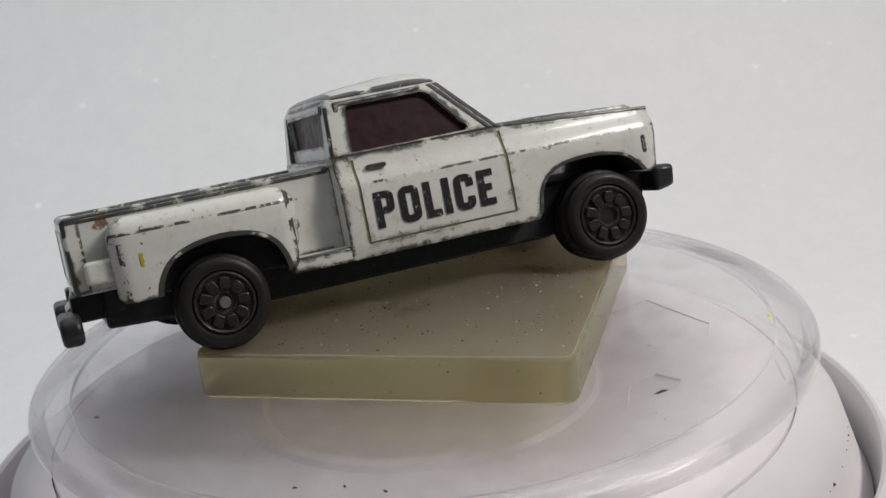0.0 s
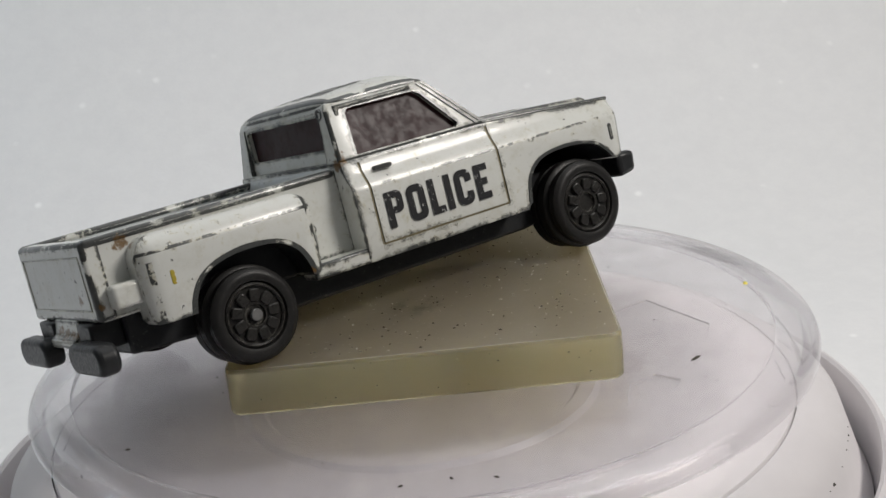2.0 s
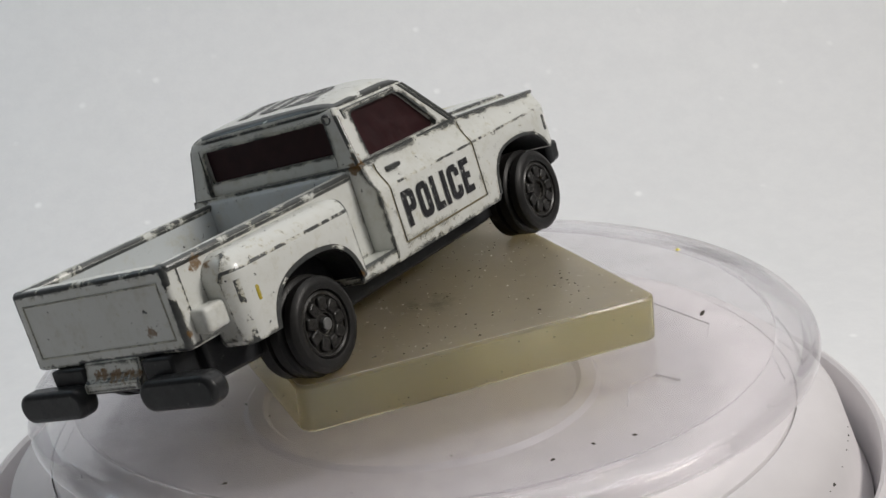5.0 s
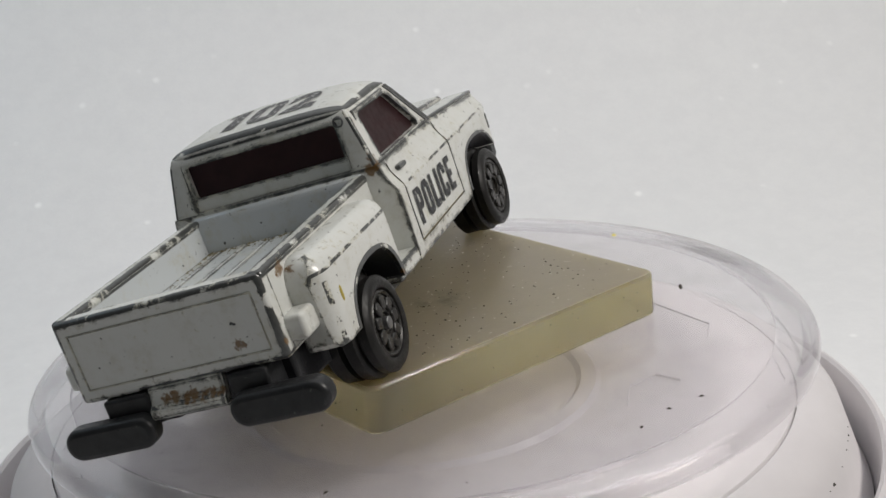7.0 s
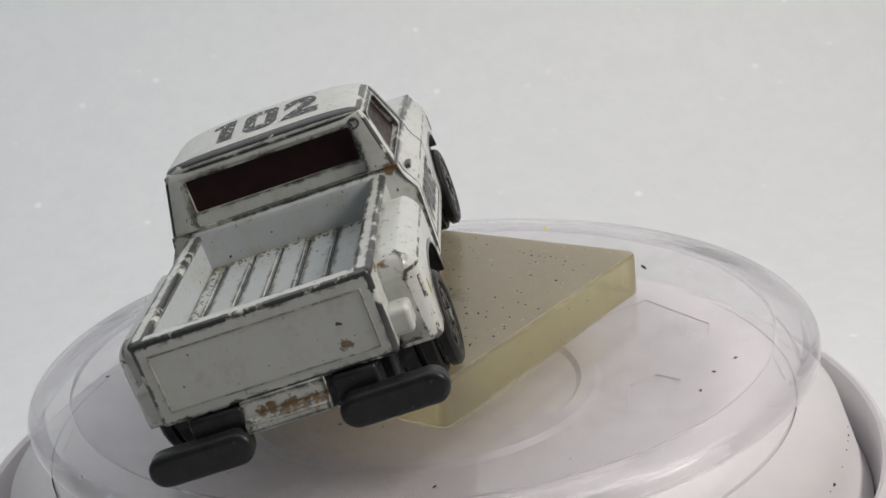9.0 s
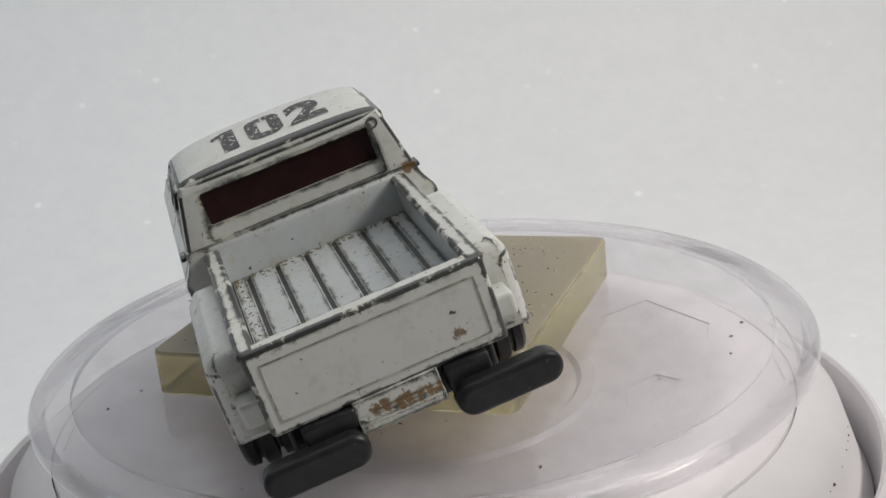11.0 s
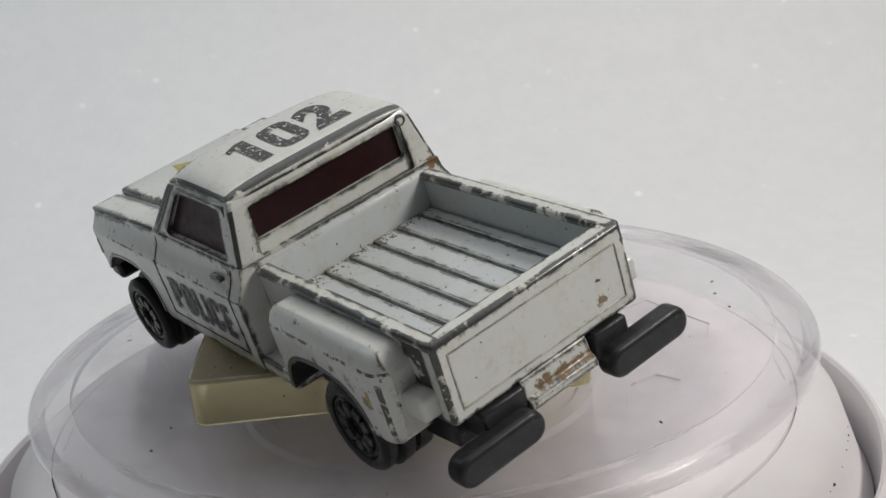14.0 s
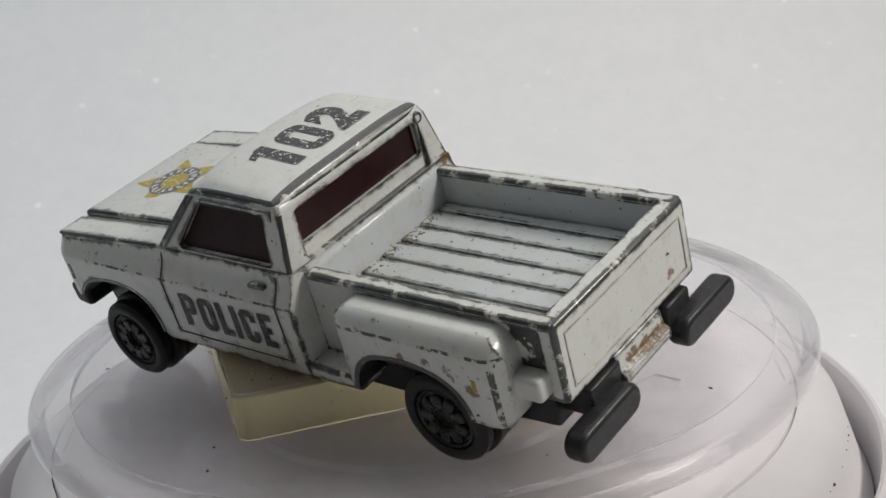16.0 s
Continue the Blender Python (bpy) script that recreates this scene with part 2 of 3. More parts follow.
def foam_sheet():
    """White foam sheet: a fine uneven sheen, faint blotches and small bright beads."""
    m, nt, b = shader("white_foam_sheet")
    vor = node(nt, "ShaderNodeTexVoronoi", Scale=95.0, Randomness=1.0)
    nt.links.new(coords(nt), vor.inputs["Vector"])
    bead = calc(nt, "MULTIPLY", ramp(nt, vor.outputs["Distance"], 0.03, 0.15, 1.0, 0.0), ramp(nt, noise_at(nt, 35, 3), 0.47, 0.60))
    blotch = noise_at(nt, 140, 5, 0.75)
    broad = noise_at(nt, 18, 4, 0.6)
    tone = mix(nt, ramp(nt, blotch, 0.25, 0.75), (0.80, 0.80, 0.805, 1), (0.845, 0.845, 0.845, 1))
    tone = mix(nt, calc(nt, "MULTIPLY", broad, 0.3), tone, (0.82, 0.83, 0.85, 1))
    tone = mix(nt, bead, tone, (0.97, 0.97, 0.97, 1))
    nt.links.new(tone, b.inputs["Base Color"])
    nt.links.new(ramp(nt, noise_at(nt, 340, 3), 0.3, 0.7, 0.35, 0.6), b.inputs["Roughness"])
    bump(nt, b, calc(nt, "ADD", blotch, bead), 0.12, 0.0008)
    return m


FOAM = foam_sheet()
BOUNCE_CUT = plain("dark_bounce_cut", (0.05, 0.04, 0.032), (0.10, 0.085, 0.07), 40, (0.4, 0.6))

# ---- mesh helpers; things are drawn in millimetres ----
MM = 0.001


def to_mesh(name, bm, material, smooth=True):
    bmesh.ops.recalc_face_normals(bm, faces=bm.faces)
    bmesh.ops.scale(bm, vec=(MM, MM, MM), verts=bm.verts)
    me = bpy.data.meshes.new(name)
    bm.to_mesh(me)
    bm.free()
    for mat in (material if isinstance(material, (list, tuple)) else [material]):
        me.materials.append(mat)
    if smooth:
        me.polygons.foreach_set("use_smooth", [True] * len(me.polygons))
        me.set_sharp_from_angle(angle=radians(38))
    return me


def part(name, bm, material, parent, label="", bevel=0.0, segments=2, at=None, worn=True):
    ob = new(name, to_mesh(name, bm, material))
    ob.parent = parent
    if at is not None:
        ob.matrix_basis = at
    if label:
        tagged(ob, label)
    if bevel:
        mod = ob.modifiers.new("rounded_edges", "BEVEL")
        mod.width, mod.segments, mod.limit_method, mod.angle_limit = bevel * MM, segments, "ANGLE", radians(32)
        mod.use_clamp_overlap, mod.miter_outer = True, "MITER_ARC"
        if worn and isinstance(material, list):
            mod.material = 1
    return ob


def prism(poly, a, b, axis="y"):
    """A polygon drawn in the two other axes, from a to b along the axis."""
    bm = bmesh.new()
    put = {"y": lambda u, w: (u, a, w), "x": lambda u, w: (a, u, w), "z": lambda u, w: (u, w, a)}[axis]
    face = bm.faces.new([bm.verts.new(put(u, w)) for u, w in poly])
    out = bmesh.ops.extrude_face_region(bm, geom=[face])
    way = {"y": (0, b - a, 0), "x": (b - a, 0, 0), "z": (0, 0, b - a)}[axis]
    bmesh.ops.translate(bm, vec=way, verts=[g for g in out["geom"] if isinstance(g, bmesh.types.BMVert)])
    bmesh.ops.recalc_face_normals(bm, faces=bm.faces)
    return bm


def box(x0, x1, y0, y1, z0, z1):
    return prism([(x0, z0), (x1, z0), (x1, z1), (x0, z1)], y0, y1)


def rounded(x0, x1, y0, y1, r, n=5):
    """Outline of a rectangle with round corners."""
    out = []
    for cx, cy, s in ((x1 - r, y1 - r, 0), (x0 + r, y1 - r, 90), (x0 + r, y0 + r, 180), (x1 - r, y0 + r, 270)):
        out += [(cx + r * math.cos(radians(s + 90 * k / n)), cy + r * math.sin(radians(s + 90 * k / n))) for k in range(n + 1)]
    return out


def arc(cx, cz, r, a0, a1, n=14):
    return [(cx + r * math.cos(radians(a0 + (a1 - a0) * k / n)), cz + r * math.sin(radians(a0 + (a1 - a0) * k / n))) for k in range(n + 1)]


def slice_at(bm, levels, axis=2):
    no = [0, 0, 0]
    no[axis] = 1
    for lev in levels:
        co = [0, 0, 0]
        co[axis] = lev
        bmesh.ops.bisect_plane(bm, geom=bm.verts[:] + bm.edges[:] + bm.faces[:], plane_co=co, plane_no=no)
    return bm


def lerp(table, v):
    return float(np.interp(v, [p[0] for p in table], [p[1] for p in table]))


def lathe(profile, n=96, closed=True):
    """Revolve (r, z) pairs round the z axis."""
    bm = bmesh.new()
    rings = []
    for r, z in profile:
        if r < 1e-6:
            rings.append([bm.verts.new((0, 0, z))])
        else:
            rings.append([bm.verts.new((r * math.cos(2 * math.pi * k / n), r * math.sin(2 * math.pi * k / n), z)) for k in range(n)])
    pairs = list(zip(rings, rings[1:]))
    if closed:
        pairs.append((rings[-1], rings[0]))
    for p, q in pairs:
        for k in range(n):
            j = (k + 1) % n
            if len(p) == 1 and len(q) == 1:
                break
            if len(p) == 1:
                bm.faces.new((p[0], q[k], q[j]))
            elif len(q) == 1:
                bm.faces.new((p[k], p[j], q[0]))
            else:
                bm.faces.new((p[k], p[j], q[j], q[k]))
    return bm


def wear_band(bm, z0, z1):
    """The faces between two heights take the worn material."""
    for f in bm.faces:
        if z0 < f.calc_center_median().z < z1 and abs(f.normal.y) > 0.3:
            f.material_index = 3


def softened(bm, width, segments=3):
    """bm with its sharp edges rounded; the round faces take the second material."""
    base = bpy.data.objects.new("soft", bpy.data.meshes.new("soft"))
    scene.collection.objects.link(base)
    bm.to_mesh(base.data)
    bm.free()
    for mat in SHELL:
        base.data.materials.append(mat)
    mod = base.modifiers.new("rounded_edges", "BEVEL")
    mod.width, mod.segments, mod.limit_method, mod.angle_limit, mod.material = width, segments, "ANGLE", radians(32), 1
    made = bpy.data.meshes.new_from_object(base.evaluated_get(bpy.context.evaluated_depsgraph_get()))
    out = bmesh.new()
    out.from_mesh(made)
    bpy.data.objects.remove(base)
    return out


def carve(bm, cutters):
    """bm with the cutters taken away."""
    base = bpy.data.objects.new("carve", bpy.data.meshes.new("carve"))
    scene.collection.objects.link(base)
    bm.to_mesh(base.data)
    bm.free()
    spare = []
    for c in cutters:
        bmesh.ops.recalc_face_normals(c, faces=c.faces)
        cut = bpy.data.objects.new("cutter", bpy.data.meshes.new("cutter"))
        scene.collection.objects.link(cut)
        c.to_mesh(cut.data)
        c.free()
        mod = base.modifiers.new("cut", "BOOLEAN")
        mod.operation, mod.solver, mod.object = "DIFFERENCE", "EXACT", cut
        spare.append(cut)
    deps = bpy.context.evaluated_depsgraph_get()
    made = bpy.data.meshes.new_from_object(base.evaluated_get(deps))
    out = bmesh.new()
    out.from_mesh(made)
    for ob in [base, *spare]:
        bpy.data.objects.remove(ob)
    bpy.data.meshes.remove(made)
    return out


def lettering(text, width, height, bold, depth):
    """A bmesh of the built-in font, in the xy plane, centred, of that width and height."""
    cu = bpy.data.curves.new("lettering", "FONT")
    cu.body, cu.offset, cu.extrude, cu.resolution_u = text, bold, 0.0, 4
    cu.space_character = 1.2
    ob = bpy.data.objects.new("lettering", cu)
    scene.collection.objects.link(ob)
    me = bpy.data.meshes.new_from_object(ob.evaluated_get(bpy.context.evaluated_depsgraph_get()))
    bm = bmesh.new()
    bm.from_mesh(me)
    bpy.data.objects.remove(ob)
    xs, ys = [v.co.x for v in bm.verts], [v.co.y for v in bm.verts]
    for v in bm.verts:
        v.co.x = ((v.co.x - min(xs)) / (max(xs) - min(xs)) - 0.5) * width
        v.co.y = ((v.co.y - min(ys)) / (max(ys) - min(ys)) - 0.5) * height
        v.co.z = depth
    return bm


def ring_glyph(bm, x0, w, z0, z1, r, stroke, keep=lambda u, v: True):
    """An upright band round a rounded rectangle, with the pieces that keep() leaves out missing."""
    n = 6
    outer = rounded(x0, x0 + w, z0, z1, r, n)
    inner = rounded(x0 + stroke, x0 + w - stroke, z0 + stroke, z1 - stroke, max(0.12, r - stroke), n)

    def split(loop):
        out = []
        for p, q in zip(loop, loop[1:] + loop[:1]):
            out += [(p[0] + (q[0] - p[0]) * k / 4, p[1] + (q[1] - p[1]) * k / 4) for k in range(4)]
        return out
    outer, inner = split(outer), split(inner)
    for k in range(len(outer)):
        j = (k + 1) % len(outer)
        if keep((outer[k][0] + outer[j][0]) / 2, (outer[k][1] + outer[j][1]) / 2):
            bm.faces.new([bm.verts.new((*p, 0.0)) for p in (outer[k], outer[j], inner[j], inner[k])])


def bar_glyph(bm, x0, x1, z0, z1):
    bm.faces.new([bm.verts.new((u, w, 0.0)) for u, w in ((x0, z0), (x1, z0), (x1, z1), (x0, z1))])


def police_lettering(width, height, depth):
    """The word in tall condensed block capitals, centred in the xy plane."""
    bm, h, st = bmesh.new(), 4.1, 0.82
    bar_glyph(bm, 0, st, 0, h)
    ring_glyph(bm, 0.0, 2.2, 1.55, h, 0.75, 0.78, lambda u, v: u > 0.8)
    ring_glyph(bm, 2.75, 2.3, 0, h, 0.85, st)
    bar_glyph(bm, 5.6, 5.6 + st, 0, h)
    bar_glyph(bm, 5.6 + st, 7.35, 0, 0.8)
    bar_glyph(bm, 7.75, 7.75 + st, 0, h)
    ring_glyph(bm, 9.1, 2.25, 0, h, 0.85, st, lambda u, v: u < 10.9 or v < 1.35 or v > 2.75)
    bar_glyph(bm, 11.85, 11.85 + st, 0, h)
    for z0 in (0, 1.68, h - 0.78):
        bar_glyph(bm, 11.85 + st, 13.7 if z0 != 1.68 else 13.45, z0, z0 + 0.78)
    for v in bm.verts:
        v.co = ((v.co.x / 13.7 - 0.5) * width, (v.co.y / h - 0.5) * height, depth)
    bmesh.ops.remove_doubles(bm, verts=bm.verts, dist=0.001)
    return bm


# ---- setting: sheet behind, base of the turntable ----


def build_backdrop():
    bm = bmesh.new()
    prof = [(-420, -62), (150, -62)] + [(150 + 150 * math.sin(radians(a)), 88 - 150 * math.cos(radians(a))) for a in range(6, 90, 6)] + [(300, 88), (300, 700)]
    cols = [[bm.verts.new((x, y, z)) for y, z in prof] for x in (-600, -200, 0, 200, 600)]
    for p, q in zip(cols, cols[1:]):
        for k in range(len(prof) - 1):
            bm.faces.new((p[k], q[k], q[k + 1], p[k + 1]))
    ob = new("backdrop", to_mesh("backdrop", bm, FOAM))
    tagged(ob, "white foam sheet curving up behind the turntable", "backdrop", kind="structure")
    # out of view: dark slab added so less light bounces up from the floor
    table = new("table", to_mesh("table", box(-900, 900, -900, 500, -100, -62.6), BOUNCE_CUT))
    tagged(table, "unseen dark slab added under the white sheet to cut bounce light", "table", kind="structure")


build_backdrop()


def build_base():
    ob = new("turntable_base")
    tagged(ob, "white plastic turntable base under the clear plate", "turntable", kind="structure")
    disc = lathe([(0, -7), (19, -7), (19.6, -6.4), (21.4, -6.4), (22, -7), (44.4, -7.2), (44.6, -7.5), (44.6, -9), (0, -9)], 128, False)
    bmesh.ops.recalc_face_normals(disc, faces=disc.faces)
    # shallow cuts added in the shape of blurry reflections on the plate
    reflection_dents = [prism([(25, 16.9), (32.4, 21.5), (38.5, 10.4), (36.8, 5.0), (28.5, 7.5)], -7.38, -5, "z"), prism([(23.2, -12.0), (24.8, -5.9), (28.3, -3.6), (30.9, -6.0), (28.9, -10.4)], -7.38, -5, "z")]
    part("top_disc", carve(disc, reflection_dents), HOUSING, ob, "white disc with a raised ring and shallow dents added for reflections", bevel=0.3)
    part("collar", lathe([(0, -9.2), (44.7, -9.2), (44.75, -7.4), (46.6, -7.6), (49.8, -10), (52.6, -18.6), (53.1, -19.2), (53.2, -40), (0, -40)], 128, False), HOUSING, ob, "white sloping plastic collar")
    part("housing", lathe([(0, -41), (53.3, -41), (53.3, -19.0), (53.75, -16.2), (53.8, -14.0), (53.95, -13.3), (54.4, -13), (55.0, -13.3), (55.6, -14.6), (58, -40), (60, -61.5), (0, -61.5)], 128, False), HOUSING, ob, "round white plastic housing with a rolled edge")
    return ob


build_base()


def build_plate():
    ob = new("turntable_plate")
    tagged(ob, "clear acrylic turntable plate with a rounded rim", "turntable plate")
    part("disc", lathe([(0, 0), (41.95, 0), (41.95, -0.3), (0, -0.3)], 200, False), SHEET, ob)
    rim = part("rim", lathe([(42.0, -0.2), (42.03, 0.02), (42.15, 0.05), (44.0, 0.1), (45.6, 0.1), (46.25, -0.08), (46.7, -0.45), (46.95, -1.05), (46.92, -1.65), (46.55, -2.05), (45.95, -2.05), (45.65, -1.65), (45.35, -1.1), (44.7, -0.8), (42.0, -0.7)], 200), ACRYLIC, ob, "clear rim rolled down at its edge")
    rim.visible_shadow = False
    return ob


PLATE = build_plate()

# square resin block on the plate
BLOCK_AT = pose(0.0021 - 0.0, 0.0022, 0.0, 0, 0, -18.2)


def build_block():
    bm = prism(rounded(-21.6, 21.6, -21.6, 21.6, 1.7, 6), 0.05, 5.4, "z")
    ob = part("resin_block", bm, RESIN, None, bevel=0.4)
    return tagged(ob, "square yellowed translucent resin block, scuffed, dusty and shade-darkened on top", "block")


BLOCK = build_block()

# ---- the toy truck ----
# x to its nose, y to its left, z up; origin at the height of the axles
TRUCK_AT = pose(-0.0051, 0.00848, 0.00795) @ Matrix.Rotation(radians(16.49), 4, "Z") @ Matrix.Rotation(radians(-1.08), 4, "Y") @ Matrix.Rotation(radians(-13.47), 4, "X")
BODY_Y = [(1.0, 14.6), (2.6, 14.75), (9.3, 14.85), (9.75, 14.75), (10.4, 14.35), (11.0, 14.0), (11.6, 13.7), (13.2, 13.4)]
CAB_Y = [(12.5, 13.4), (13.2, 13.3), (18.8, 11.95), (20.0, 11.5)]


def roof_z(x, y):
    """Height of the crowned roof."""
    top = lerp([(-4.3, 19.8), (-4.2, 20.1), (-3.95, 20.45), (-3.3, 20.75), (-1.5, 21.0), (2.0, 21.3), (5.0, 21.5), (7.5, 21.45), (9.2, 21.1), (10.5, 20.1)], x)
    return 19.75 + (top - 19.75) * max(0.0, 1 - abs(y / 11.6) ** 4.5) ** 0.5


def build_roof():
    bm = bmesh.new()
    us = [-1, -0.99, -0.965, -0.92, -0.85, -0.7, -0.5, -0.25, 0, 0.25, 0.5, 0.7, 0.85, 0.92, 0.965, 0.99, 1]
    xs = [-4.3, -4.2, -3.95, -3.6, -3.25, -2.5, -1, 1, 3, 5, 6.5, 7.6, 8.6, 9.4, 10.0, 10.5]
    top, low = [], []
    for x in xs:
        back = max(0.0, (-2.6 - x) / 1.7)
        line = [(x - (1.2 * u * u if x > 7 else 0.0) + 0.4 * back * abs(u) ** 8, 11.6 * u * (1 - 0.015 * back ** 2)) for u in us]
        top.append([bm.verts.new((p, q, roof_z(x, 11.55 * u))) for (p, q), u in zip(line, us)])
        low.append([bm.verts.new((p, q, 19.5)) for p, q in line])
    n, m = len(xs), len(us)
    for i in range(n - 1):
        for j in range(m - 1):
            f = bm.faces.new((top[i][j], top[i + 1][j], top[i + 1][j + 1], top[i][j + 1]))
            if 1 <= i < 4 or j < 2 or j > m - 4:
                f.material_index = 2
            bm.faces.new((low[i][j], low[i][j + 1], low[i + 1][j + 1], low[i + 1][j]))
    for i in range(n - 1):
        for j in (0, m - 1):
            bm.faces.new((top[i][j], top[i + 1][j], low[i + 1][j], low[i][j])).material_index = 1
    for j in range(m - 1):
        for i in (0, n - 1):
            bm.faces.new((top[i][j], top[i][j + 1], low[i][j + 1], low[i][j])).material_index = 1
    return bm


def arch_lip(arch, width, y0, y1):
    """Raised strip along a wheel arch."""
    mid = sum(p[0] for p in arch) / len(arch)
    outer = [(mid + (x - mid) * (1 + width / 7.0), z + width * max(0.0, 1 - abs(x - mid) / 7.5) ** 0.5) for x, z in arch]
    bm = bmesh.new()
    rows = [[bm.verts.new((x, y, z)) for x, z in line] for line, y in ((arch, y0), (arch, y1), (outer, y1), (outer, y0))]
    for k in range(len(arch) - 1):
        for a, b in zip(rows, rows[1:] + rows[:1]):
            bm.faces.new((a[k], a[k + 1], b[k + 1], b[k]))
    for k in (0, -1):
        bm.faces.new([row[k] for row in rows])
    bmesh.ops.recalc_face_normals(bm, faces=bm.faces)
    return bm


def eased(points, n=4):
    """A smooth line through the points."""
    out = []
    for k in range(len(points) - 1):
        p0, p1, p2, p3 = (Vector(points[min(max(k + d, 0), len(points) - 1)]) for d in (-1, 0, 1, 2))
        for j in range(n):
            u = j / n
            q = 0.5 * (2 * p1 + (p2 - p0) * u + (2 * p0 - 5 * p1 + 4 * p2 - p3) * u ** 2 + (3 * p1 - p0 - 3 * p2 + p3) * u ** 3)
            out.append((q.x, q.y))
    return out + [tuple(points[-1])]


FRONT_ARCH = eased([(18.8, 1.9), (19.3, 4.4), (20.4, 6.0), (22.3, 6.95), (25.0, 7.25), (28.0, 7.1), (30.4, 6.5), (31.9, 5.3), (32.7, 4.3)])
REAR_ARCH = eased([(-12.6, 2.1), (-12.9, 3.6), (-13.8, 5.3), (-15.5, 6.5), (-18.0, 6.95), (-21.0, 6.9), (-23.6, 6.3), (-25.3, 5.2), (-26.3, 3.6), (-26.7, 2.1)])


def skin_strip(x0, x1, low, high, s, zs=(2.8, 9.3, 9.75, 10.4, 11.0, 11.6, 12.5)):
    """A strip up the body's side, from low to high measured out from the skin."""
    poly = [(s * (lerp(BODY_Y, z) + low), z) for z in zs] + [(s * (lerp(BODY_Y, z) + high), z) for z in reversed(zs)]
    return prism(poly, x0, x1, "x")


def pillar_strip(s, shift, width, out):
    """A raised strip down the windscreen pillar."""
    bm = bmesh.new()
    rows = []
    for k in range(7):
        z = 19.5 - 6.3 * k / 6
        x = 9.4 + (19.95 - z) / 7.15 * 6.7 - shift
        y = lerp(CAB_Y, z)
        rows.append([bm.verts.new((x + u, s * (y + w), z)) for u, w in ((0, -0.3), (0, out), (-width, out), (-width, -0.3))])
    for p, q in zip(rows, rows[1:]):
        for j in range(4):
            bm.faces.new((p[j], p[(j + 1) % 4], q[(j + 1) % 4], q[j]))
    bm.faces.new(rows[0])
    bm.faces.new(rows[-1])
    return bm


def build_truck():
    t = new("toy_pickup_truck")
    tagged(t, "white die-cast toy police pickup with chipped paint and rust spots", "toy truck")

    # front body: sill, doors, front wings
    poly = [(-5.0, 1.2), (18.2, 1.2)] + FRONT_ARCH + [(33.6, 4.0), (34.7, 4.5), (35.4, 8.6), (35.35, 11.5), (15.2, 12.9), (-5.0, 13.0)]
    bm = slice_at(slice_at(prism(poly, -14.8, 14.8), [2.6, 9.3, 9.45, 9.75, 10.4, 11.0, 11.6]), [33.4, 34.2, 34.8], 0)
    for v in bm.verts:
        v.co.y = math.copysign(lerp(BODY_Y, v.co.z) - 0.9 * max(0.0, (v.co.x - 33.0) / 2.4) ** 2, v.co.y)
    wear_band(bm, 9.45, 9.75)
    for f in bm.faces:
        f.normal_update()
        c = f.calc_center_median()
        if f.normal.x < -0.9 and c.x < -4.8 and abs(c.y) > 10:
            f.material_index = 4
        # inside of the front arch coloured black to stand for its shadow
        if 19.0 < c.x < 32.8 and 2.0 < c.z < 7.4 and abs(f.normal.y) < 0.5:
            f.material_index = 2
    cuts = []
    for s in (-1, 1):
        a, b = sorted((s * 14.45, s * 15.5))
        for x0, x1 in ((15.3, 15.65), (-2.95, -2.6)):
            cuts.append(skin_strip(x0, x1, -0.3, 2.0, s))
            part("door_seam", skin_strip(x0 + 0.01, x1 - 0.01, -0.6, -0.14, s), GRIME, t, "grimy door seam")
        cuts.append(box(-2.8, 15.5, a, b, 2.7, 2.95))
        part("door_seam", box(-2.7, 15.4, s * 14.3, s * 14.6, 2.71, 2.94), GRIME, t, "grimy door seam")
        part("pillar_trim", pillar_strip(s, 0.15, 0.5, 0.10), LINE, t, "bare metal strip along the windscreen pillar")
        part("pillar_trim", pillar_strip(s, 0.95, 0.45, 0.16), BARE, t, "raised strip along the windscreen pillar")
    part("front_body", carve(softened(bm, 0.5), cuts), SHELL, t)
    for s in (-1, 1):
        part("side_marker", prism(rounded(33.0, 33.6, 6.4, 8.6, 0.29), s * 14.2, s * 14.9), BODY, t, bevel=0.12)

    for s in (-1, 1):
        part("arch_lip", arch_lip(FRONT_ARCH, 0.45, s * 14.3, s * 14.86), BARE, t, "bare metal lip of the front wheel arch")
        part("arch_lip", arch_lip(REAR_ARCH, 0.6, s * 14.8, s * 15.34), BARE, t, "bare metal lip of the rear wheel arch")

    # bonnet: raised middle between two ridges
    hood = [(15.2, 12.7), (35.3, 11.4), (35.4, 12.1), (34.6, 12.45), (25.0, 13.0), (15.2, 13.45)]
    part("bonnet", prism(hood, -8.9, 8.9), BODY, t, bevel=0.3, segments=3)
    for s in (-1, 1):
        edge = [(15.2, 12.8), (35.3, 11.4), (35.3, 11.9), (15.2, 13.25)]
        part("bonnet_edge", prism(edge, s * 9.5, s * 13.3), [PAINT, LINE], t, bevel=0.4, segments=3)

    # cab
    prof = [(-5.0, 12.8), (-4.45, 19.0), (-4.0, 19.95), (9.4, 19.95), (16.1, 12.8)]
    bm = slice_at(prism(prof, -12, 12), [13.2, 18.8])
    for v in bm.verts:
        v.co.y = math.copysign(lerp(CAB_Y, v.co.z), v.co.y)
    inside = prism([(-3.2, 12.0), (-3.4, 18.9), (7.0, 19.2), (12.6, 12.0)], -10.6, 10.6)
    side = prism([(-2.4, 13.35), (11.6, 13.35), (12.0, 13.8), (8.4, 18.3), (7.6, 18.75), (-1.5, 18.75), (-2.0, 18.3)], -16, 16)
